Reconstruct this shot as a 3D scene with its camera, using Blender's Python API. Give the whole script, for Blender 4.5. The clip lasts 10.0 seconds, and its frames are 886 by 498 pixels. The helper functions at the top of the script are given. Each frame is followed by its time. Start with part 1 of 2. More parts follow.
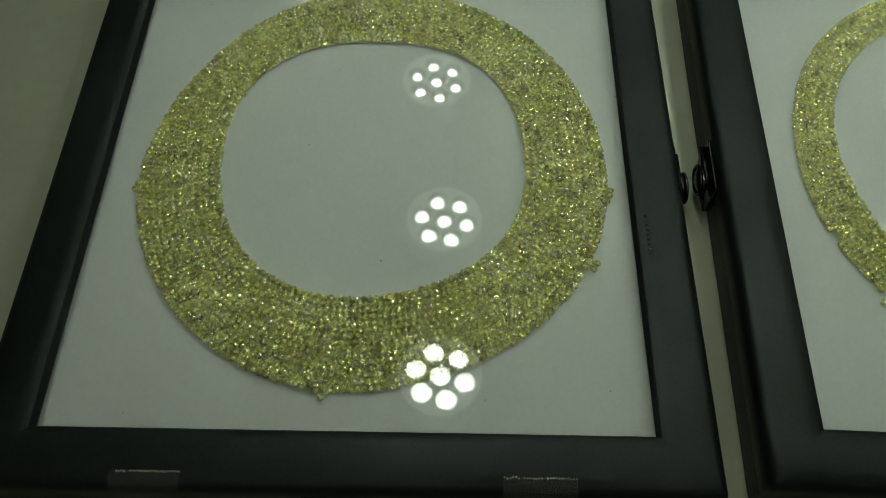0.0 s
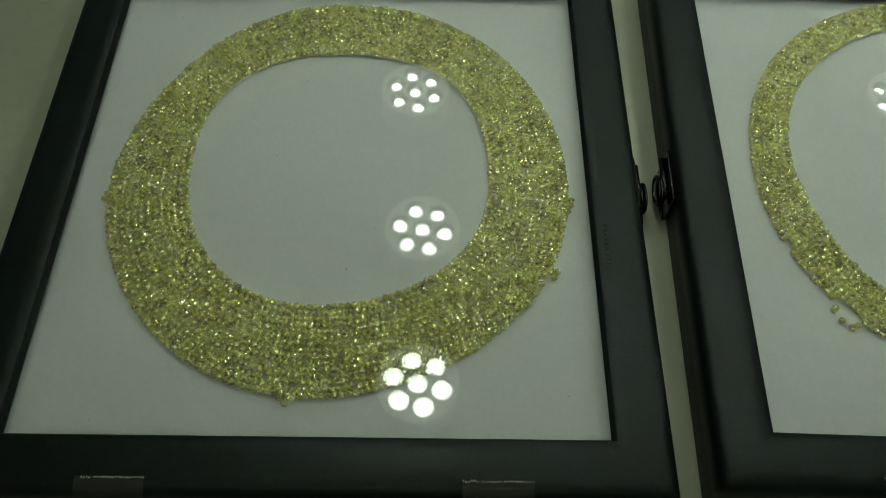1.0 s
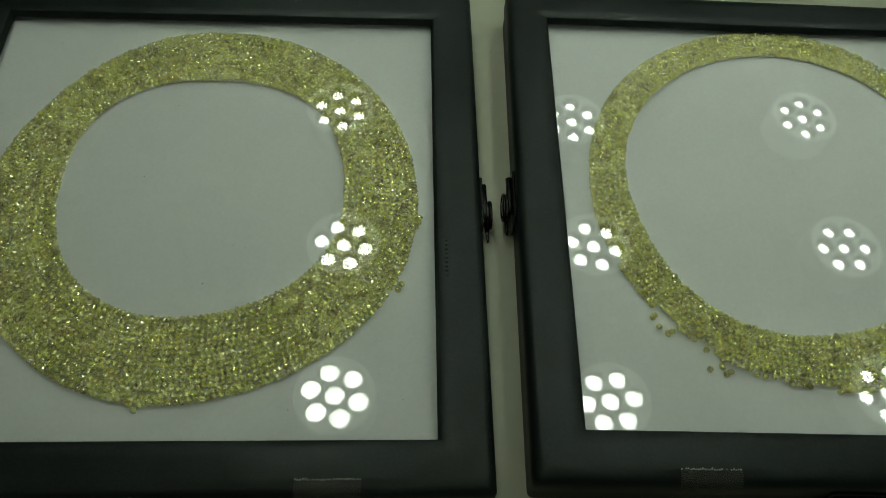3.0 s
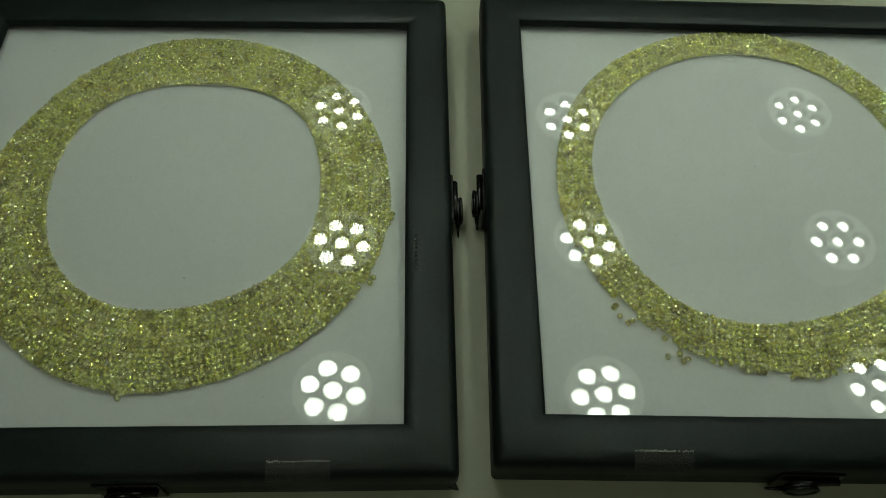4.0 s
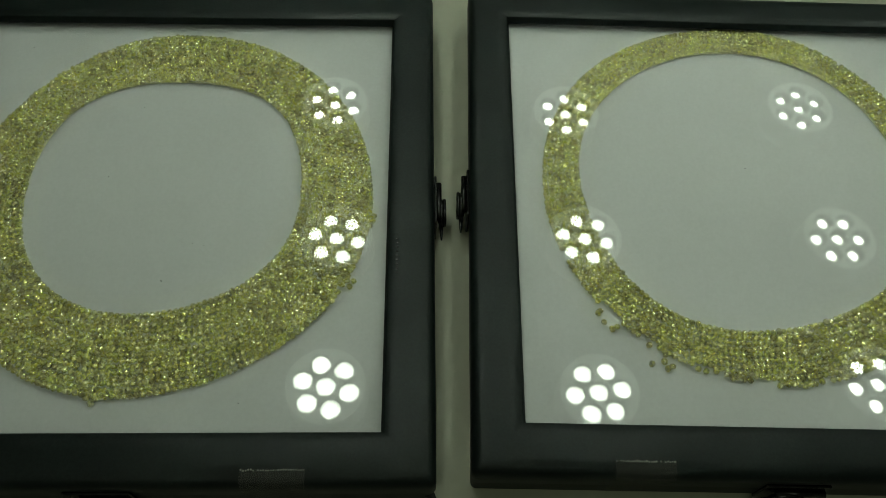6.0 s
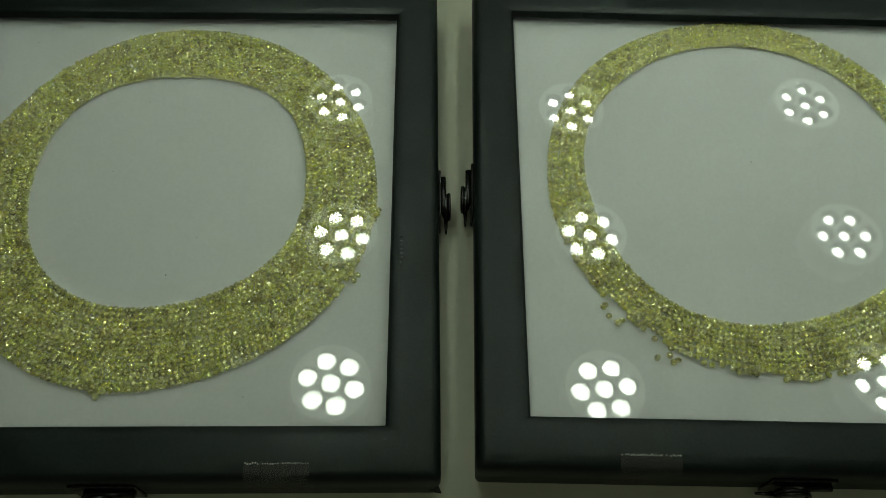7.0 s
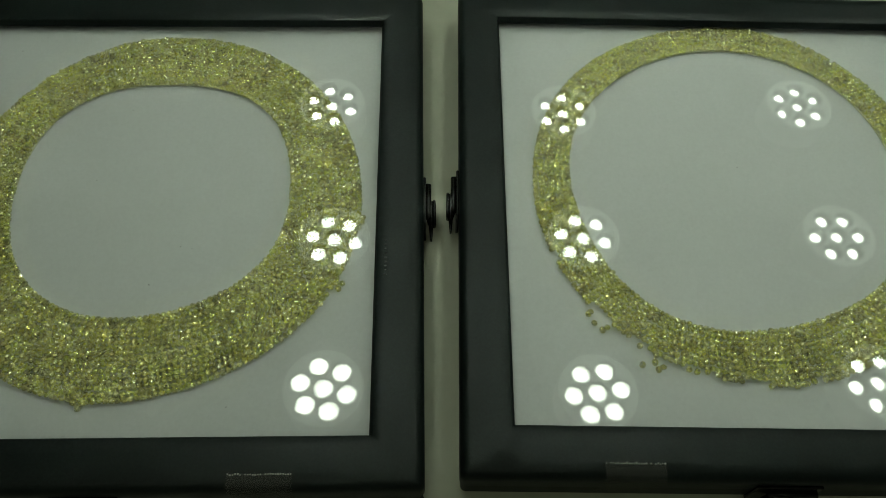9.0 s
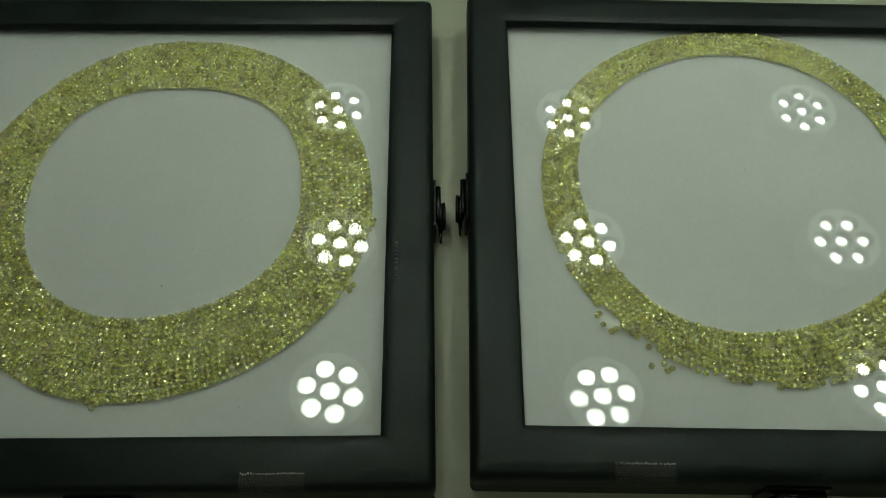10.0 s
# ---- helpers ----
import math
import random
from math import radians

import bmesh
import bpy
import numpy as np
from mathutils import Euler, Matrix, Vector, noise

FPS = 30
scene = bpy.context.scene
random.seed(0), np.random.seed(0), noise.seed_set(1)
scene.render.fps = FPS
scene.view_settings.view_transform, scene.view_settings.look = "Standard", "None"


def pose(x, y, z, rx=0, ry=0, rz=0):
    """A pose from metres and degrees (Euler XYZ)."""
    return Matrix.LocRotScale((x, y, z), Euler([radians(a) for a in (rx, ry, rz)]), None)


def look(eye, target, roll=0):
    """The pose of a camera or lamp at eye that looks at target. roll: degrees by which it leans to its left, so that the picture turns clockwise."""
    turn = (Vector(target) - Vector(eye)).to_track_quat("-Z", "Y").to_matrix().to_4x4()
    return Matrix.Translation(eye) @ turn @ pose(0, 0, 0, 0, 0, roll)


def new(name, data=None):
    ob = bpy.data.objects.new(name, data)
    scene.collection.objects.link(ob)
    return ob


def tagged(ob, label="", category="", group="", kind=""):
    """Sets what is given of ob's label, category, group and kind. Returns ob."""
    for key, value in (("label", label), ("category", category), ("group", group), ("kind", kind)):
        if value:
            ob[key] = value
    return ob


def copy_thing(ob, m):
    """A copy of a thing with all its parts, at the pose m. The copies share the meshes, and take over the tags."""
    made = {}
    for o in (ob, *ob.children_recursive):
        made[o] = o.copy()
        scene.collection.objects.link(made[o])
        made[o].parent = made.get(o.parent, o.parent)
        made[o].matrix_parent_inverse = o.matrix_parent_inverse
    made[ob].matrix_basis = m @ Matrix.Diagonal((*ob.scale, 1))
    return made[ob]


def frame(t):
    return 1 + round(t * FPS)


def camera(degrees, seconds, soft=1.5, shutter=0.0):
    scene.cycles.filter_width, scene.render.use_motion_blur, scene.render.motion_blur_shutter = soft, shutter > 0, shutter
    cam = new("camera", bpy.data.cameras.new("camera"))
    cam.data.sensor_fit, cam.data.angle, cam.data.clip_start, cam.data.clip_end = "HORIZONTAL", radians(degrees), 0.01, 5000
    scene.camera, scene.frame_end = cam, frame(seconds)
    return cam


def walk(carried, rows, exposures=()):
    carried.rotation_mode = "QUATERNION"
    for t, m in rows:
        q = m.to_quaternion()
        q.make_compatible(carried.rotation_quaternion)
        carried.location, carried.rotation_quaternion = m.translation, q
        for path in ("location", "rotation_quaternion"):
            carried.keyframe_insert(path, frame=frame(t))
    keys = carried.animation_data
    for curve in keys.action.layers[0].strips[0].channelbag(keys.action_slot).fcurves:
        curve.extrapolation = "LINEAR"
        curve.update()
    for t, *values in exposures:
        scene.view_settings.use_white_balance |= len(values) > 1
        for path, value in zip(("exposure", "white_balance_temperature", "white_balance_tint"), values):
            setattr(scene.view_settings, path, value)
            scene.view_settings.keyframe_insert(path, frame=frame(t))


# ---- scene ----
cam = camera(59.4, 10.0, soft=0.8)
PATH = [
    (0, (-0.0662, -0.0699, 0.2675), (-0.0808, 0.4187, -0.6049), -0.43),
    (0.5, (-0.0619, -0.0695, 0.2720), (-0.0724, 0.4269, -0.5960), -0.33),
    (1, (-0.0578, -0.0726, 0.2732), (-0.0548, 0.4254, -0.5940), 1.27),
    (1.5, (-0.0564, -0.0755, 0.2734), (-0.0392, 0.4261, -0.5915), 2.86),
    (2, (-0.0562, -0.0785, 0.2756), (-0.0320, 0.4275, -0.5866), 3.47),
    (2.5, (-0.0274, -0.0807, 0.2891), (0.0264, 0.4398, -0.5630), 6.02),
    (2.7, (-0.0203, -0.0818, 0.2910), (0.0320, 0.4331, -0.5647), 5.80),
    (3.8, (0.0013, -0.0895, 0.3021), (0.0403, 0.4235, -0.5554), 3.90),
    (4, (0.0044, -0.0923, 0.3049), (0.0373, 0.4200, -0.5533), 3.31),
    (4.5, (0.0075, -0.0943, 0.3051), (0.0376, 0.4185, -0.5529), 3.33),
    (5, (0.0046, -0.0932, 0.3055), (0.0329, 0.4165, -0.5544), 3.66),
    (5.5, (0.0105, -0.0863, 0.3031), (0.0383, 0.4203, -0.5586), 3.14),
    (5.7, (0.0126, -0.0847, 0.3027), (0.0402, 0.4203, -0.5600), 3.09),
    (6.8, (0.0149, -0.0863, 0.3020), (0.0380, 0.4144, -0.5633), 2.69),
    (7, (0.0144, -0.0863, 0.3010), (0.0349, 0.4149, -0.5641), 2.36),
    (7.5, (0.0140, -0.0846, 0.3011), (0.0308, 0.4175, -0.5635), 1.97),
    (8, (0.0156, -0.0842, 0.3002), (0.0289, 0.4136, -0.5670), 1.69),
    (8.5, (0.0192, -0.0836, 0.3003), (0.0409, 0.4175, -0.5648), 2.22),
    (9, (0.0199, -0.0837, 0.3013), (0.0432, 0.4196, -0.5625), 2.29),
    (9.5, (0.0186, -0.0850, 0.3022), (0.0383, 0.4187, -0.5614), 1.95),
    (10, (0.0168, -0.0857, 0.3031), (0.0366, 0.4219, -0.5583), 1.99),
]
walk(cam, [(t, look(eye, target, roll)) for t, eye, target, roll in PATH])

# ---- world and exposure ----
world = bpy.data.worlds.new("world")
scene.world = world
world.use_nodes = True
world.node_tree.nodes["Background"].inputs[0].default_value = (0.5, 0.55, 0.5, 1)
world.node_tree.nodes["Background"].inputs[1].default_value = 0.02
LED_POWER = 58.5
LED_COLOUR = (0.86, 1.0, 0.815)


# ---- materials ----
def material(name, colour, rough=0.5, metal=0.0, ior=1.5, transmission=0.0, alpha=1.0, spots=(), bump=(), coat=0.0):
    """spots: (scale per metre, amount) pairs that vary the colour; bump: (scale, strength, depth) triples."""
    m = bpy.data.materials.new(name)
    m.use_nodes = True
    nodes, links = m.node_tree.nodes, m.node_tree.links
    b = nodes["Principled BSDF"]
    b.inputs["Base Color"].default_value = (*colour, 1)
    b.inputs["Roughness"].default_value = rough
    b.inputs["Metallic"].default_value = metal
    b.inputs["IOR"].default_value = ior
    b.inputs["Transmission Weight"].default_value = transmission
    b.inputs["Alpha"].default_value = alpha
    b.inputs["Coat Weight"].default_value = coat
    co = nodes.new("ShaderNodeTexCoord")
    last = None
    for scale, amount in spots:
        n = nodes.new("ShaderNodeTexNoise")
        n.inputs["Scale"].default_value, n.inputs["Detail"].default_value = scale, 4
        links.new(co.outputs["Object"], n.inputs["Vector"])
        r = nodes.new("ShaderNodeMapRange")
        r.inputs["From Min"].default_value, r.inputs["From Max"].default_value = 0.3, 0.7
        r.inputs["To Min"].default_value, r.inputs["To Max"].default_value = 1 - amount, 1 + amount
        links.new(n.outputs["Fac"], r.inputs["Value"])
        mix = nodes.new("ShaderNodeVectorMath")
        mix.operation = "SCALE"
        if last is None:
            mix.inputs[0].default_value = colour
        else:
            links.new(last, mix.inputs[0])
        links.new(r.outputs["Result"], mix.inputs["Scale"])
        last = mix.outputs[0]
    if last is not None:
        links.new(last, b.inputs["Base Color"])
    last = None
    for scale, strength, depth in bump:
        n = nodes.new("ShaderNodeTexNoise")
        n.inputs["Scale"].default_value, n.inputs["Detail"].default_value = scale, 3
        links.new(co.outputs["Object"], n.inputs["Vector"])
        u = nodes.new("ShaderNodeBump")
        u.inputs["Strength"].default_value, u.inputs["Distance"].default_value = strength, depth
        links.new(n.outputs["Fac"], u.inputs["Height"])
        if last is not None:
            links.new(last, u.inputs["Normal"])
        last = u.outputs["Normal"]
    if last is not None:
        links.new(last, b.inputs["Normal"])
    return m


def glowing(name, colour, strength):
    m = bpy.data.materials.new(name)
    m.use_nodes = True
    b = m.node_tree.nodes["Principled BSDF"]
    b.inputs["Base Color"].default_value = (0.8, 0.8, 0.8, 1)
    b.inputs["Emission Color"].default_value = (*colour, 1)
    b.inputs["Emission Strength"].default_value = strength
    return m


def bead_material():
    """Pale yellow-green cut stone; each one a little lighter, darker, greener or browner."""
    m = bpy.data.materials.new("yellow_stone")
    m.use_nodes = True
    nodes, links = m.node_tree.nodes, m.node_tree.links
    b = nodes["Principled BSDF"]
    info, geo = nodes.new("ShaderNodeObjectInfo"), nodes.new("ShaderNodeNewGeometry")
    add, wrap = nodes.new("ShaderNodeMath"), nodes.new("ShaderNodeMath")
    add.operation, wrap.operation = "ADD", "FRACT"
    links.new(info.outputs["Random"], add.inputs[0])
    links.new(geo.outputs["Random Per Island"], add.inputs[1])
    links.new(add.outputs[0], wrap.inputs[0])
    ramp = nodes.new("ShaderNodeValToRGB")
    e = ramp.color_ramp.elements
    e[0].position, e[0].color = 0.0, (0.50, 0.46, 0.08, 1)
    e[1].position, e[1].color = 1.0, (0.97, 0.97, 0.50, 1)
    for at, c in ((0.3, (0.86, 0.80, 0.16, 1)), (0.6, (0.84, 0.90, 0.21, 1)), (0.85, (0.95, 0.91, 0.31, 1))):
        k = e.new(at)
        k.color = c
    links.new(wrap.outputs[0], ramp.inputs[0])
    co = nodes.new("ShaderNodeTexCoord")
    # lighter and darker cells painted into the colour for reflections inside the stone
    inner, depth, tone = nodes.new("ShaderNodeTexVoronoi"), nodes.new("ShaderNodeMapRange"), nodes.new("ShaderNodeVectorMath")
    inner.inputs["Scale"].default_value = 1300
    links.new(co.outputs["Object"], inner.inputs["Vector"])
    links.new(inner.outputs["Color"], depth.inputs["Value"])
    depth.inputs["From Min"].default_value, depth.inputs["From Max"].default_value = 0.15, 0.85
    depth.inputs["To Min"].default_value, depth.inputs["To Max"].default_value = 0.48, 1.3
    tone.operation = "SCALE"
    links.new(ramp.outputs[0], tone.inputs[0])
    links.new(depth.outputs["Result"], tone.inputs["Scale"])
    links.new(tone.outputs[0], b.inputs["Base Color"])
    b.inputs["Roughness"].default_value = 0.15
    b.inputs["IOR"].default_value = 2.0
    b.inputs["Metallic"].default_value = 0.48
    b.inputs["Coat Weight"].default_value = 1.0
    b.inputs["Coat IOR"].default_value = 3.8
    b.inputs["Coat Roughness"].default_value = 0.12
    # small cut facets, on the surface and seen inside it: the normal leans another way in each cell
    for scale, amount, socket in ((1500, 0.6, "Normal"), (1700, 0.42, "Coat Normal")):
        cells = nodes.new("ShaderNodeTexVoronoi")
        cells.inputs["Scale"].default_value = scale
        links.new(co.outputs["Object"], cells.inputs["Vector"])
        off, lean, tip, norm = [nodes.new("ShaderNodeVectorMath") for _ in range(4)]
        off.operation, lean.operation, tip.operation, norm.operation = "SUBTRACT", "SCALE", "ADD", "NORMALIZE"
        off.inputs[1].default_value = (0.5, 0.5, 0.5)
        lean.inputs["Scale"].default_value = amount
        links.new(cells.outputs["Color"], off.inputs[0])
        links.new(off.outputs[0], lean.inputs[0])
        links.new(lean.outputs[0], tip.inputs[0])
        links.new(geo.outputs["Normal"], tip.inputs[1])
        links.new(tip.outputs[0], norm.inputs[0])
        links.new(norm.outputs[0], b.inputs[socket])
    return m


LEATHER = material("black_leatherette", (0.007, 0.0128, 0.012), 0.48, ior=1.40, spots=((35, 0.25), (900, 0.25)), bump=((1600, 0.16, 0.0003), (120, 0.12, 0.0008)))
LEATHER_SIDE = material("black_paper", (0.012, 0.016, 0.015), 0.5, spots=((120, 0.3),), bump=((900, 0.3, 0.0003),))
PAD = material("white_felt", (0.535, 0.55, 0.55), 0.9, spots=((14, 0.02), (700, 0.03)), bump=((2500, 0.25, 0.0003), (60, 0.1, 0.0006)))
GLASS = material("clear_glass", (1, 1, 1), 0.0, ior=1.5, transmission=1.0)
TABLE = material("cream_tabletop", (0.57, 0.57, 0.45), 0.38, spots=((9, 0.04), (160, 0.03)), bump=((700, 0.08, 0.0003),))
BLACK_METAL = material("black_metal", (0.05, 0.05, 0.05), 0.25, metal=0.9, spots=((600, 0.3),))
TAPE = material("clear_tape", (0.40, 0.38, 0.34), 0.25, alpha=0.08, spots=((900, 0.5),), bump=((1100, 1.0, 0.0008),))
TAPE_GLINT = material("pale_tape_glint", (0.75, 0.75, 0.70), 0.15, ior=1.7)
DUST = material("dark_dust", (0.11, 0.11, 0.10), 0.9)
THREAD = material("pale_thread", (0.55, 0.55, 0.38), 0.7)
STONE = bead_material()
CHROME = material("reflector_chrome", (0.88, 0.88, 0.88), 0.06, metal=1.0, bump=((220, 0.12, 0.001),))
HOUSING = material("white_lamp_housing", (0.75, 0.75, 0.73), 0.5, spots=((80, 0.03),))
LENS_PLATE = glowing("frosted_lens_plate", LED_COLOUR, 0.65)
LED = glowing("led_chip", LED_COLOUR, LED_POWER)
# glow of the added fill panel, in place of unknown room light
ROOM_FILL_GLOW = glowing("room_fill_diffuser", (0.88, 1.0, 0.72), 1.6)
WALL = material("painted_wall", (0.62, 0.62, 0.58), 0.8, spots=((3, 0.04), (60, 0.02)), bump=((300, 0.1, 0.001),))
BOARD = material("shelf_board", (0.5, 0.52, 0.52), 0.6, spots=((6, 0.05), (90, 0.03)))
CARPET = material("grey_floor", (0.2, 0.2, 0.19), 0.9, spots=((5, 0.1), (200, 0.2)))


# ---- builders ----
def link(name, bm, mat, parent=None, smooth=False, bevel=0.0):
    bmesh.ops.recalc_face_normals(bm, faces=bm.faces)
    me = bpy.data.meshes.new(name)
    bm.to_mesh(me)
    bm.free()
    me.materials.append(mat)
    for p in me.polygons:
        p.use_smooth = smooth
    ob = new(name, me)
    if parent is not None:
        ob.parent = parent
    if bevel:
        k = ob.modifiers.new("bevel", "BEVEL")
        k.width, k.segments, k.limit_method = bevel, 2, "ANGLE"
    return ob


def part(name, bm, mat, parent, label="", smooth=False, bevel=0.0):
    ob = link(name, bm, mat, parent, smooth, bevel)
    return tagged(ob, label)


def thing(name, m, label, category, group="", kind=""):
    ob = new(name)
    ob.empty_display_size = 0.02
    ob.matrix_basis = m
    return tagged(ob, label, category, group, kind)


def block(x0, x1, y0, y1, z0, z1):
    bm = bmesh.new()
    bmesh.ops.create_cube(bm, size=1)
    for v in bm.verts:
        v.co = ((x0 + x1) / 2 + v.co.x * (x1 - x0), (y0 + y1) / 2 + v.co.y * (y1 - y0), (z0 + z1) / 2 + v.co.z * (z1 - z0))
    return bm


def rounded_loop(x0, x1, y0, y1, r, steps=4):
    out = []
    for cx, cy, a0 in ((x1 - r, y1 - r, 0), (x0 + r, y1 - r, 90), (x0 + r, y0 + r, 180), (x1 - r, y0 + r, 270)):
        for i in range(steps + 1):
            a = radians(a0 + 90 * i / steps)
            out.append((cx + r * math.cos(a), cy + r * math.sin(a)))
    return out


def swept(profile, w, h, closed=False, cap=False):
    """A rectangle's outline w x h carried along a profile of (outward offset, height, corner radius)."""
    bm = bmesh.new()
    rows = [[bm.verts.new((x, y, z)) for x, y in rounded_loop(-d, w + d, -d, h + d, r)] for d, z, r in profile]
    pairs = list(zip(rows, rows[1:])) + ([(rows[-1], rows[0])] if closed else [])
    for a, b in pairs:
        for i in range(len(a)):
            j = (i + 1) % len(a)
            bm.faces.new((a[i], a[j], b[j], b[i]))
    if cap:
        bm.faces.new(rows[0])
        bm.faces.new(rows[-1])
    return bm


def lathe(profile, seg=24):
    """(radius, z) pairs turned round z."""
    bm = bmesh.new()
    rows = [[bm.verts.new((r * math.cos(2 * math.pi * i / seg), r * math.sin(2 * math.pi * i / seg), z)) for i in range(seg)] for r, z in profile]
    for a, b in zip(rows, rows[1:]):
        for i in range(seg):
            j = (i + 1) % seg
            bm.faces.new((a[i], a[j], b[j], b[i]))
    return bm, rows


# ---- the setting ----
tagged(link("floor", block(-1.6, 2.0, -1.6, 0.95, -0.78, -0.75), CARPET), "plain grey floor round the table", "floor", kind="structure")
tagged(link("wall_back", block(-1.7, 2.1, 0.95, 1.05, -0.78, 1.9), WALL), "plain painted wall behind the table", "wall", kind="structure")
tagged(link("wall_front", block(-1.7, 2.1, -1.7, -1.6, -0.78, 1.9), WALL), "plain painted wall of the room", "wall", kind="structure")
tagged(link("wall_left", block(-1.7, -1.6, -1.6, 0.95, -0.78, 1.9), WALL), "plain painted wall of the room", "wall", kind="structure")
tagged(link("wall_right", block(2.0, 2.1, -1.6, 0.95, -0.78, 1.9), WALL), "plain painted wall of the room", "wall", kind="structure")
tagged(link("ceiling", block(-1.7, 2.1, -1.7, 1.05, 1.9, 1.98), WALL), "plain painted ceiling", "ceiling", kind="structure")

table = thing("display_table", pose(0.1, 0.3, -0.75), "cream laminate display table against the wall", "table")
part("tabletop", block(-1.0, 1.2, -0.75, 0.645, 0.72, 0.75), TABLE, table, bevel=0.003)
for x in (-0.95, 1.11):
    for y in (-0.7, 0.55):
        part("leg", block(x, x + 0.04, y, y + 0.04, 0.0, 0.72), BLACK_METAL, table)
# unseen panel added to brighten the table's front and left; no fixture known there
panel = thing("ceiling_light", pose(-0.5, -0.9, 1.9), "unseen square panel added as fill light, with a warm white diffuser", "ceiling light")
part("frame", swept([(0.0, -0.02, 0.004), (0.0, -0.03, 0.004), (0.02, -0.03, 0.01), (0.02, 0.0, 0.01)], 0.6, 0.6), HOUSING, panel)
part("diffuser", block(0.0, 0.6, 0.0, 0.6, -0.024, -0.02), ROOM_FILL_GLOW, panel, "glowing warm white diffuser of the added fill panel")
shelf = thing("lamp_shelf", pose(0.1, 0.3, 0), "pale grey shelf board over the table that carries the lamps", "shelf")
part("board", block(-0.7, 0.9, -0.28, 0.645, 0.487, 0.51), BOARD, shelf, bevel=0.002)
for x in (-0.6, 0.75):
    part("bracket", block(x, x + 0.03, 0.3, 0.645, 0.511, 0.56), BLACK_METAL, shelf)

# ---- lamps ----
LAMP_R, CUP_R, PITCH, MOUTH = 0.0395, 0.0097, 0.0234, 0.448
CUP_DEPTH, DOME_R = 0.0094, 0.0040  # a parabolic cup with the LED's dome at its focus


def spotlight():
    lamp = thing("led_spotlight", pose(0, 0, MOUTH), "round white spotlight with seven lit LED lenses under the shelf", "spotlight", "spotlights under the shelf")
    bm, rows = lathe(((LAMP_R - 0.001, 0.0), (LAMP_R, 0.001), (LAMP_R, 0.034), (0.028, 0.039), (0.0001, 0.039)), 40)
    part("housing", bm, HOUSING, lamp, smooth=False)
    bm = bmesh.new()
    centres = [(0, 0)] + [(PITCH * math.cos(radians(60 * i)), PITCH * math.sin(radians(60 * i))) for i in range(6)]
    for cx, cy, r, n in [(0, 0, LAMP_R - 0.001, 40)] + [(x, y, CUP_R, 24) for x, y in centres]:
        vs = [bm.verts.new((cx + r * math.cos(2 * math.pi * i / n), cy + r * math.sin(2 * math.pi * i / n), 0)) for i in range(n)]
        for i in range(n):
            bm.edges.new((vs[i], vs[(i + 1) % n]))
    bmesh.ops.triangle_fill(bm, edges=bm.edges[:], use_beauty=True)
    part("lens_plate", bm, LENS_PLATE, lamp, "frosted front plate, faintly lit")
    for x, y in centres:
        prof = [(0.0016 + (CUP_R - 0.0016) * k / 9, CUP_DEPTH * (1 - ((0.0016 + (CUP_R - 0.0016) * k / 9) / CUP_R) ** 2)) for k in range(10)]
        bm, rows = lathe(prof, 24)
        cup = part("reflector", bm, CHROME, lamp, "bright chrome reflector cup", smooth=True)
        cup.location = (x, y, 0)
        dome = [(DOME_R * math.sin(radians(a)) + 0.00005, CUP_DEPTH - 0.0024 - DOME_R * math.cos(radians(a))) for a in (0, 25, 50, 75, 90)]
        bm, rows = lathe(dome + [(DOME_R * 0.98, CUP_DEPTH - 0.001)], 16)
        part("led", bm, LED, cup, "white glowing LED dome", smooth=True)
    return lamp


lamp_1 = spotlight()
spots = [(-0.077, 0.176, -15), (-0.077, 0.343, -11), (-0.090, 0.528, -20),
         (0.186, 0.171, 7), (0.190, 0.345, -13), (0.184, 0.518, 29),
         (0.463, 0.180, 10), (0.467, 0.346, 0), (0.468, 0.529, 25)]
for i, (x, y, turn) in enumerate(spots):
    if i == 0:
        lamp_1.matrix_basis = pose(x, y, MOUTH, 0, 0, turn)
    else:
        copy_thing(lamp_1, pose(x, y, MOUTH, 0, 0, turn))

# ---- display cases ----
OPEN_W, OPEN_H, PAD_Z, GLASS_Z = 0.201, 0.209, 0.0163, 0.0192
LID = [(0.010, 0.0192, 0.001), (-0.0004, 0.0192, 0.0002), (-0.0006, 0.0212, 0.0002), (0.0, 0.0215, 0.0002), (0.0002, 0.0236, 0.0003), (0.0008, 0.0241, 0.0006),
       (0.0060, 0.0242, 0.002), (0.0130, 0.0242, 0.002), (0.0160, 0.0240, 0.002), (0.0180, 0.0233, 0.0020), (0.0193, 0.0217, 0.0022),
       (0.0197, 0.0196, 0.0024), (0.0197, 0.0126, 0.0024), (0.0191, 0.0119, 0.0024), (0.0170, 0.0119, 0.002)]
BASE = [(0.0150, 0.0145, 0.002), (0.0175, 0.0116, 0.002), (0.0188, 0.0112, 0.0022), (0.0190, 0.0105, 0.0022), (0.0190, 0.0010, 0.0022), (0.0182, 0.0, 0.002)]


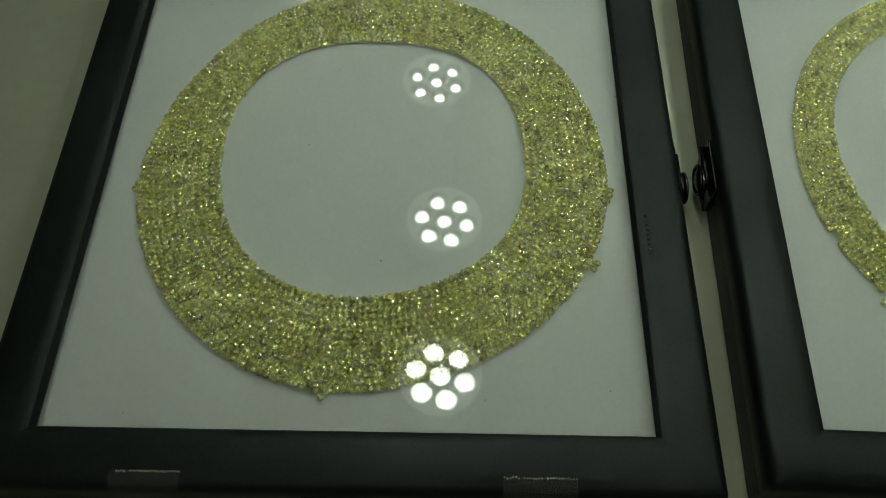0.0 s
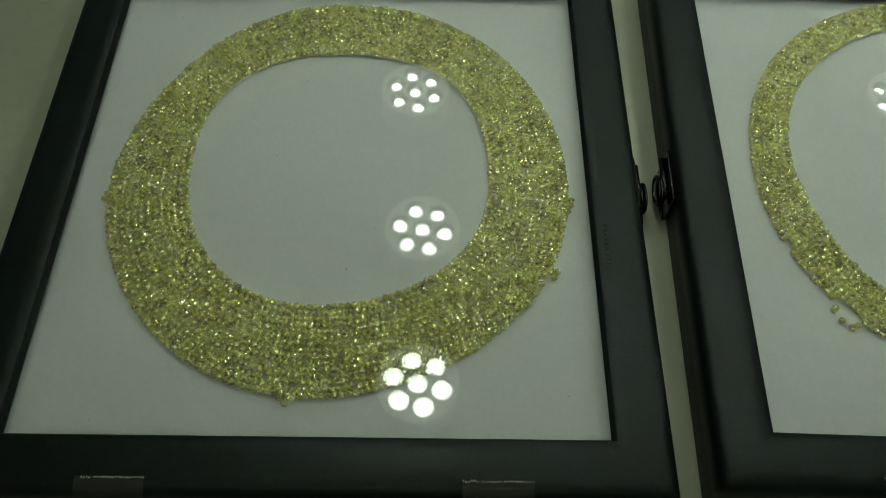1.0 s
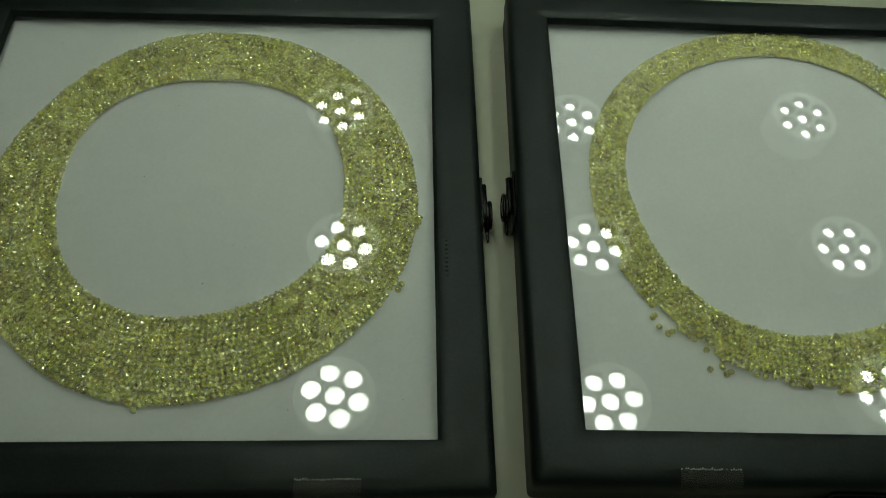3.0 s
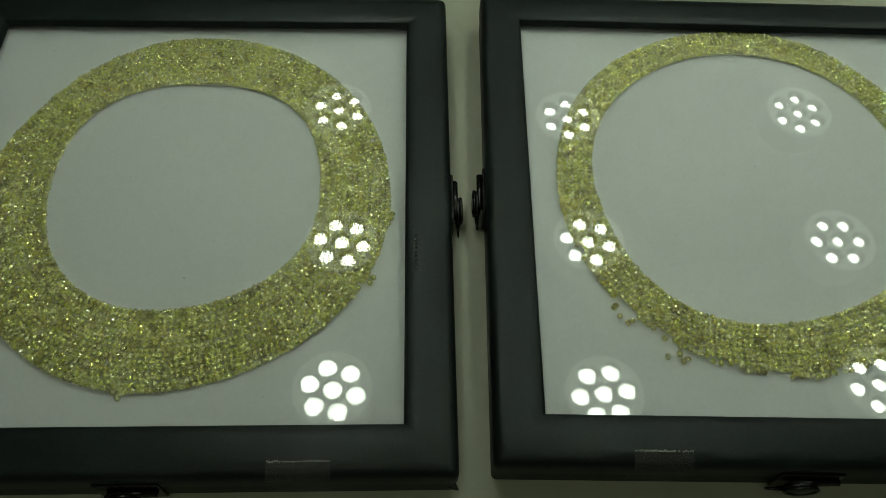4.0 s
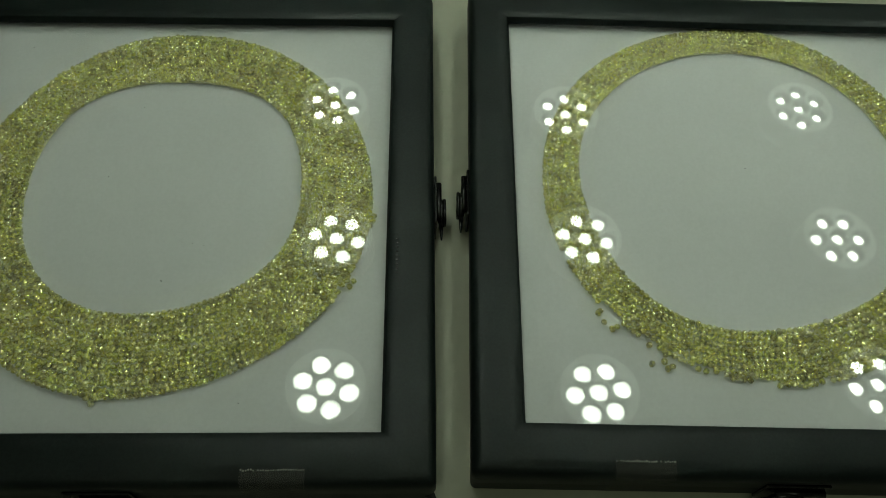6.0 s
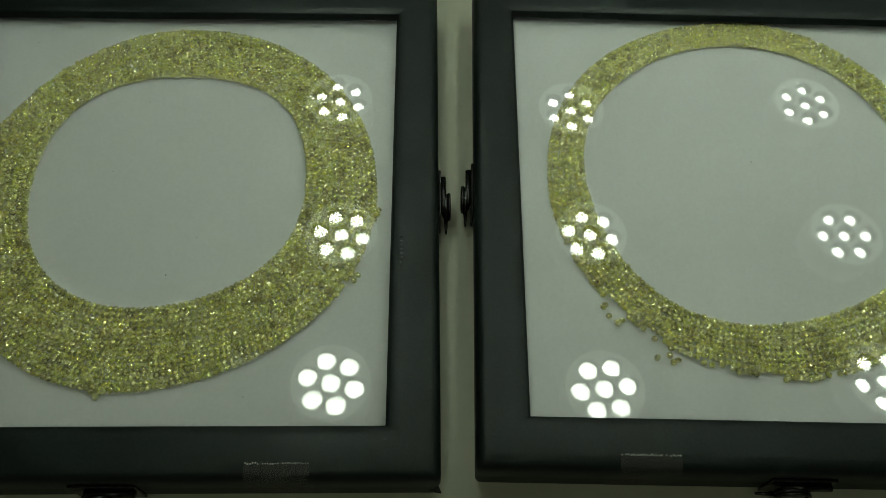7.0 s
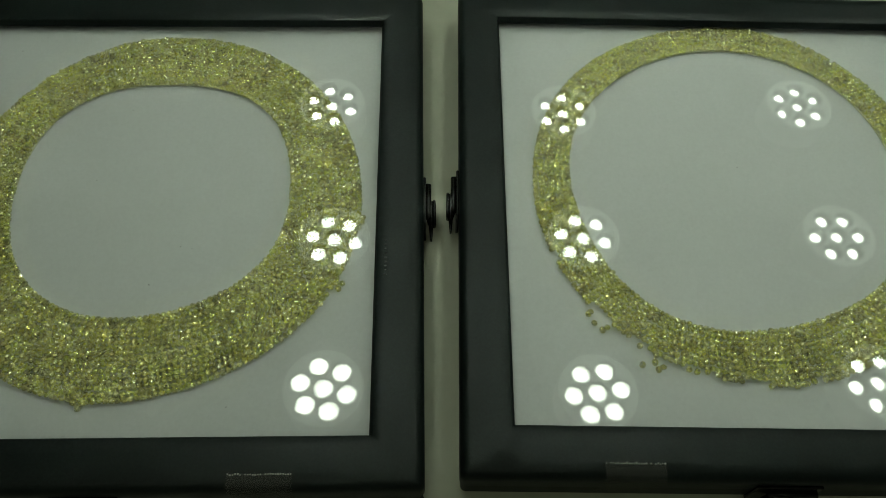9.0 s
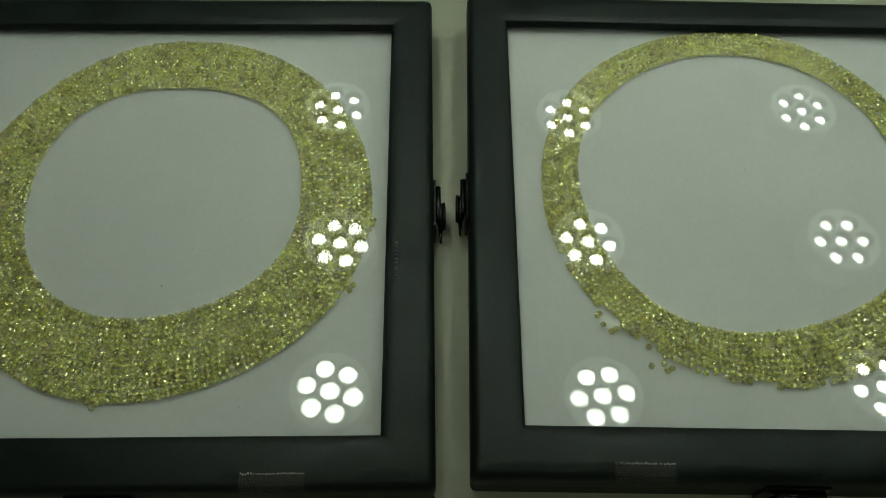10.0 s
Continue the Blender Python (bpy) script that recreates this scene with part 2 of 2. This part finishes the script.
def latch(case, m):
    """A small black toggle latch; outward is +x, its length along y."""
    plate = part("latch", block(0.0, 0.0012, -0.013, 0.011, 0.003, 0.0185), BLACK_METAL, case, "small black metal toggle latch", bevel=0.0004)
    plate.matrix_basis = m
    bm = bmesh.new()
    bmesh.ops.create_cone(bm, cap_ends=True, segments=14, radius1=0.0014, radius2=0.0014, depth=0.018,
                          matrix=pose(0.0022, 0.001, 0.0135, 90, 0, 0))
    part("hinge_barrel", bm, BLACK_METAL, plate, smooth=True)
    bm = bmesh.new()
    bmesh.ops.create_uvsphere(bm, u_segments=16, v_segments=10, radius=1, matrix=Matrix.Translation((0.0034, -0.0035, 0.0105)) @ Matrix.Diagonal((0.0022, 0.0068, 0.0045, 1)))
    part("toggle", bm, BLACK_METAL, plate, smooth=True)
    bm = bmesh.new()
    n, k = 20, 8
    rings = []
    for i in range(n):
        a = 2 * math.pi * i / n
        c = Vector((0.0048, -0.0035 + 0.0062 * math.cos(a), 0.0105 + 0.0046 * math.sin(a)))
        o = Vector((0, math.cos(a), math.sin(a)))
        rings.append([bm.verts.new(c + 0.0007 * (math.cos(b) * o + math.sin(b) * Vector((1, 0, 0)))) for b in [2 * math.pi * j / k for j in range(k)]])
    for i in range(n):
        for j in range(k):
            bm.faces.new((rings[i][j], rings[(i + 1) % n][j], rings[(i + 1) % n][(j + 1) % k], rings[i][(j + 1) % k]))
    part("loop", bm, BLACK_METAL, plate, smooth=True)
    bm = bmesh.new()
    bmesh.ops.create_cone(bm, cap_ends=True, segments=10, radius1=0.0011, radius2=0.0004, depth=0.008, matrix=pose(0.0034, -0.0125, 0.0085, 90, 0, 0))
    part("tail", bm, BLACK_METAL, plate, smooth=True)


def display_case(m, label, sides):
    case = thing("display_case", m, label, "display case", "glass-topped display cases")
    part("base", swept(BASE, OPEN_W, OPEN_H, cap=True), LEATHER_SIDE, case)
    part("lid_frame", swept(LID, OPEN_W, OPEN_H, closed=True), LEATHER, case, "padded black leatherette lid frame", smooth=True)
    part("cushion", block(-0.008, OPEN_W + 0.008, -0.008, OPEN_H + 0.008, 0.0146, PAD_Z), PAD, case, "white felt cushion")
    pane = part("glass_pane", block(-0.006, OPEN_W + 0.006, -0.006, OPEN_H + 0.006, GLASS_Z, GLASS_Z + 0.0018), GLASS, case, "clear glass pane")
    pane.visible_shadow = False
    for side in sides:
        latch(case, {"front": pose(0.101, -0.0196, 0, 0, 0, -90), "right": pose(OPEN_W + 0.0196, 0.107, 0), "left": pose(-0.0196, 0.107, 0) @ Matrix.Diagonal((-1, 1, 1, 1))}[side])
    return case


CASE_1 = pose(-0.2009, -0.0008, 0, 0, 0, 0.25)
CASE_2 = pose(0.0525, 0.0037, 0, 0, 0, -1.1)
case_1 = display_case(CASE_1, "black leatherette case with glass lid, closed, on the table", ("front", "right"))
case_2 = display_case(CASE_2, "black leatherette case with glass lid, closed, slightly askew", ("front", "left"))

bm = bmesh.new()
bmesh.ops.create_cone(bm, cap_ends=True, segments=7, radius1=0.0022, radius2=0.0003, depth=0.004, matrix=pose(OPEN_W + 0.0185, -0.0192, 0.0062, 70, 20, 40))
part("torn_corner", bm, LEATHER_SIDE, case_1, "torn corner of the black covering")

# worn stamped mark on the lid, too small to read
bm = bmesh.new()
for i in range(9):
    b = block(0.2045, 0.2056, 0.0655 + 0.0020 * i, 0.0661 + 0.0020 * i, 0.0241, 0.02435)
    me = bpy.data.meshes.new("bar")
    b.to_mesh(me)
    b.free()
    bm.from_mesh(me)
part("stamped_mark", bm, BLACK_METAL, case_1, "faint stamped dark bars")


def tape(x0, x1, m, slant):
    """A strip of clear tape over the front edge of a lid, with a toothed upper end."""
    path = [(-0.0142, 0.0242), (-0.0162, 0.0241), (-0.0182, 0.0234), (-0.0195, 0.0218), (-0.0200, 0.0196), (-0.0200, 0.0125), (-0.0194, 0.0100), (-0.0194, 0.0015)]
    n = 26
    bm = bmesh.new()
    rows = []
    for k, (y, z) in enumerate(path):
        lean = slant * max(0, k - 4) / 3
        rows.append([bm.verts.new((x0 + (x1 - x0) * i / n + lean, y + (0.0011 if k == 0 and i % 2 else 0), z + 0.0003)) for i in range(n + 1)])
    for a, b in zip(rows, rows[1:]):
        for i in range(n):
            bm.faces.new((a[i], a[i + 1], b[i + 1], b[i]))
    ob = link("adhesive_tape", bm, TAPE)
    k = ob.modifiers.new("thick", "SOLIDIFY")
    k.thickness = 0.0001
    ob.matrix_basis = m
    # raised teeth, coloured near-white for the glints along the clear tape's end
    bm = bmesh.new()
    rng = random.Random(int(x0 * 1e5))
    for i in range(n):
        if rng.random() < 0.92:
            x, h = x0 + (x1 - x0) * (i + 0.5) / n, rng.uniform(0.00015, 0.00045)
            bmesh.ops.create_cone(bm, cap_ends=True, segments=5, radius1=rng.uniform(0.0003, 0.0005), radius2=0.00015, depth=h,
                                  matrix=pose(x, -0.0139 + rng.uniform(-0.0002, 0.0002), 0.0244 + h / 2, rng.uniform(-25, 25), rng.uniform(-25, 25), 0))
    part("torn_teeth", bm, TAPE_GLINT, ob, "curled teeth of the torn end, near-white to give their glints")
    return tagged(ob, "clear tape strip with toothed end on a case's front edge", "tape", "strips of tape on the cases")


tape(0.029, 0.051, CASE_1, 0.001)
tape(0.151, 0.174, CASE_1, 0.002)
tape(0.032, 0.054, CASE_2, -0.002)


# ---- necklaces ----
BEAD_R, FLAT = 0.00147, 0.66  # button-shaped stones, lower than wide
SEG, RINGS = 6, ((-0.78, 0.48), (-0.34, 0.98), (0.34, 0.98), (0.78, 0.48))


def bead_verts():
    v = []
    for k, (x, r) in enumerate(RINGS):
        for i in range(SEG):
            a = 2 * math.pi * (i + 0.5 * (k % 2)) / SEG
            v.append((x, r * math.cos(a), r * math.sin(a)))
    return np.array(v) * BEAD_R


def bead_faces():
    f = [tuple(range(SEG))[::-1], tuple(range(3 * SEG, 4 * SEG))]
    for k in range(3):
        for i in range(SEG):
            j = (i + 1) % SEG
            a, b, c, d = k * SEG + i, k * SEG + j, (k + 1) * SEG + j, (k + 1) * SEG + i
            f += [(a, b, d), (b, c, d)] if k % 2 == 0 else [(a, b, c), (a, c, d)]
    return f


BV, BF = bead_verts(), bead_faces()
bead_mesh = bpy.data.meshes.new("bead")
bead_mesh.from_pydata(BV.tolist(), [], BF)
bead_mesh.materials.append(STONE)


def wave(c, a):
    """Millimetres round the ring: mean, then cosine and sine of each turn."""
    return 0.001 * (c[0] + sum(c[2 * k - 1] * math.cos(k * a) + c[2 * k] * math.sin(k * a) for k in range(1, (len(c) + 1) // 2)))


def necklace(centre, inner, width, rows, loose, ragged, near, label, rng):
    """Rows of beads side by side round a ring: inner radius and width as waves; loose: stray beads; near: the bearing round which the single beads lie."""
    neck = thing("bead_necklace", pose(centre[0], centre[1], PAD_Z), label, "necklace", "necklaces in the cases")
    places = []
    for row in range(20):
        a = first = rng.uniform(0, 6.28)
        shift = rng.uniform(-0.0001, 0.0001)
        while a < first + 2 * math.pi - 0.02:
            pitch = wave(width, a) / max(rows, round(wave(width, a) / 0.00242))
            r = wave(inner, a) + (row + 0.5) * pitch + shift + rng.gauss(0, 0.00011) + 0.0002 * math.sin(5 * a + 0.25 * row)
            left = wave(width, a) - (row + 0.6) * pitch
            gap = ragged and math.sin(a) < -0.42 and left < 0.0062 * max(0.0, 0.15 + noise.noise(Vector((9 * a, 0.3, 0))))
            if left > 0 and not gap:
                z = FLAT * BEAD_R + 0.00002 + max(0, rng.gauss(0.0002, 0.0003))
                places.append((r * math.cos(a), r * math.sin(a), min(z, 0.0018), a + math.pi / 2 + rng.gauss(0, 0.14), rng.gauss(0, 0.16), rng.uniform(0, 6.28), rng.uniform(0.9, 1.06)))
            a += rng.uniform(0.98, 1.02) * 0.00232 / r
    for x, y in loose:
        places.append((x - centre[0], y - centre[1], FLAT * BEAD_R + 0.00002, rng.uniform(0, 6.28), rng.gauss(0, 0.2), rng.uniform(0, 6.28), rng.uniform(0.95, 1.05)))
    aim = Vector((math.cos(near), math.sin(near))) * 0.09
    places.sort(key=lambda p: (p[0] - aim.x) ** 2 + (p[1] - aim.y) ** 2)
    verts, faces = [], []
    for i, (x, y, z, turn, tilt, spin, size) in enumerate(places):
        q = Matrix.Translation((x, y, z)) @ Matrix.Diagonal((1, 1, FLAT, 1)) @ Euler((0, tilt, turn)).to_matrix().to_4x4() @ Matrix.Rotation(spin, 4, "X") @ Matrix.Scale(size, 4)
        if i < 300:
            ob = new("bead", bead_mesh)
            ob.parent = neck
            ob.matrix_basis = q
        else:
            at = len(verts) * len(BV)
            verts.append(BV @ np.array(q.to_3x3()).T + np.array(q.translation))
            faces += [tuple(at + k for k in f) for f in BF]
    me = bpy.data.meshes.new("bead_rows")
    me.from_pydata(np.concatenate(verts).tolist(), [], faces)
    me.materials.append(STONE)
    rest = new("bead_rows", me)
    rest.parent = neck
    tagged(rest, "tight rows of small yellow beads", kind="stuff")
    bm = bmesh.new()
    n, k = 160, 5
    rings = []
    for i in range(n):
        a = 2 * math.pi * i / n
        r = wave(inner, a) + 0.0005
        o = Vector((math.cos(a), math.sin(a), 0))
        rings.append([bm.verts.new(o * r + Vector((0, 0, 0.0006)) + 0.0003 * (math.cos(b) * o + math.sin(b) * Vector((0, 0, 1)))) for b in [2 * math.pi * j / k for j in range(k)]])
    for i in range(n):
        for j in range(k):
            bm.faces.new((rings[i][j], rings[(i + 1) % n][j], rings[(i + 1) % n][(j + 1) % k], rings[i][(j + 1) % k]))
    part("thread", bm, THREAD, neck, "pale thread along the inner row", smooth=True)
    return neck


necklace((-0.0985, 0.111),
         (61.6, -0.7, 0.51, -0.74, -0.22, 0.47, 0.36, -1.33, -0.48, -0.1, -0.45),
         (30.7, 1.05, -3.85, -1.11, 0.77, -0.12, -1.33, 1.44, 0.54, -0.34, 0.38), 11,
         [(-0.110, 0.0125), (-0.1085, 0.0145), (-0.112, 0.0148), (-0.0068, 0.0970), (-0.0072, 0.0945), (-0.0085, 0.0920), (-0.0092, 0.0985), (-0.1895, 0.0940),
          (-0.1890, 0.0965), (-0.1870, 0.0950), (-0.014, 0.065), (-0.0155, 0.0625), (-0.0165, 0.0655), (-0.0225, 0.0560)],
         False, radians(285), "wide ring of pale yellow bead strands on white cushion", random.Random(3))
necklace((0.1585, 0.120),
         (75.8, 1.36, -0.6, -0.59, 2.32, 0.24, -0.11, -0.62, -0.79, -0.31, 0.09),
         (18.5, 0.39, -3.7, -1.42, -0.94, -0.68, 0.08, 0.31, 0.39, 0.27, -0.28), 6,
         [(0.0880, 0.0470), (0.0910, 0.0440), (0.0930, 0.0450), (0.0870, 0.0520), (0.0860, 0.0510), (0.1050, 0.0290), (0.1110, 0.0330), (0.1110, 0.0270), (0.1100, 0.0300), (0.1130, 0.0280), (0.1090, 0.0360), (0.1110, 0.0390), (0.1050, 0.0370), (0.1230, 0.0270), (0.1260, 0.0260), (0.1300, 0.0260), (0.1360, 0.0230), (0.1390, 0.0230), (0.1540, 0.0200), (0.1570, 0.0210), (0.1640, 0.0200), (0.1680, 0.0210), (0.1710, 0.0220), (0.1620, 0.0220), (0.1220, 0.0310)],
         True, radians(235), "narrower ring of pale yellow bead strands with ragged outer edge", random.Random(8))

# ---- dust on the cushions ----
rng = random.Random(5)
for x, y in [(-0.125, 0.117), (-0.093, 0.065), (-0.175, 0.006), (-0.055, 0.013), (-0.013, 0.017), (-0.1165, 0.157), (-0.083, 0.083), (-0.078, 0.082),
             (-0.167, 0.203), (-0.177, 0.194), (0.162, 0.125), (-0.001, 0.144), (-0.188, 0.150)]:
    bm = bmesh.new()
    bmesh.ops.create_icosphere(bm, subdivisions=1, radius=1)
    ob = link("dust_speck", bm, DUST)
    s = rng.uniform(0.00014, 0.00028)
    ob.matrix_basis = Matrix.Translation((x, y, PAD_Z + s * 0.3)) @ Euler((0, 0, rng.uniform(0, 3))).to_matrix().to_4x4() @ Matrix.Diagonal((s * rng.uniform(1, 2), s, s * 0.5, 1))
    tagged(ob, "tiny dark speck of dust on the white cushion", "dust speck", "dust specks")
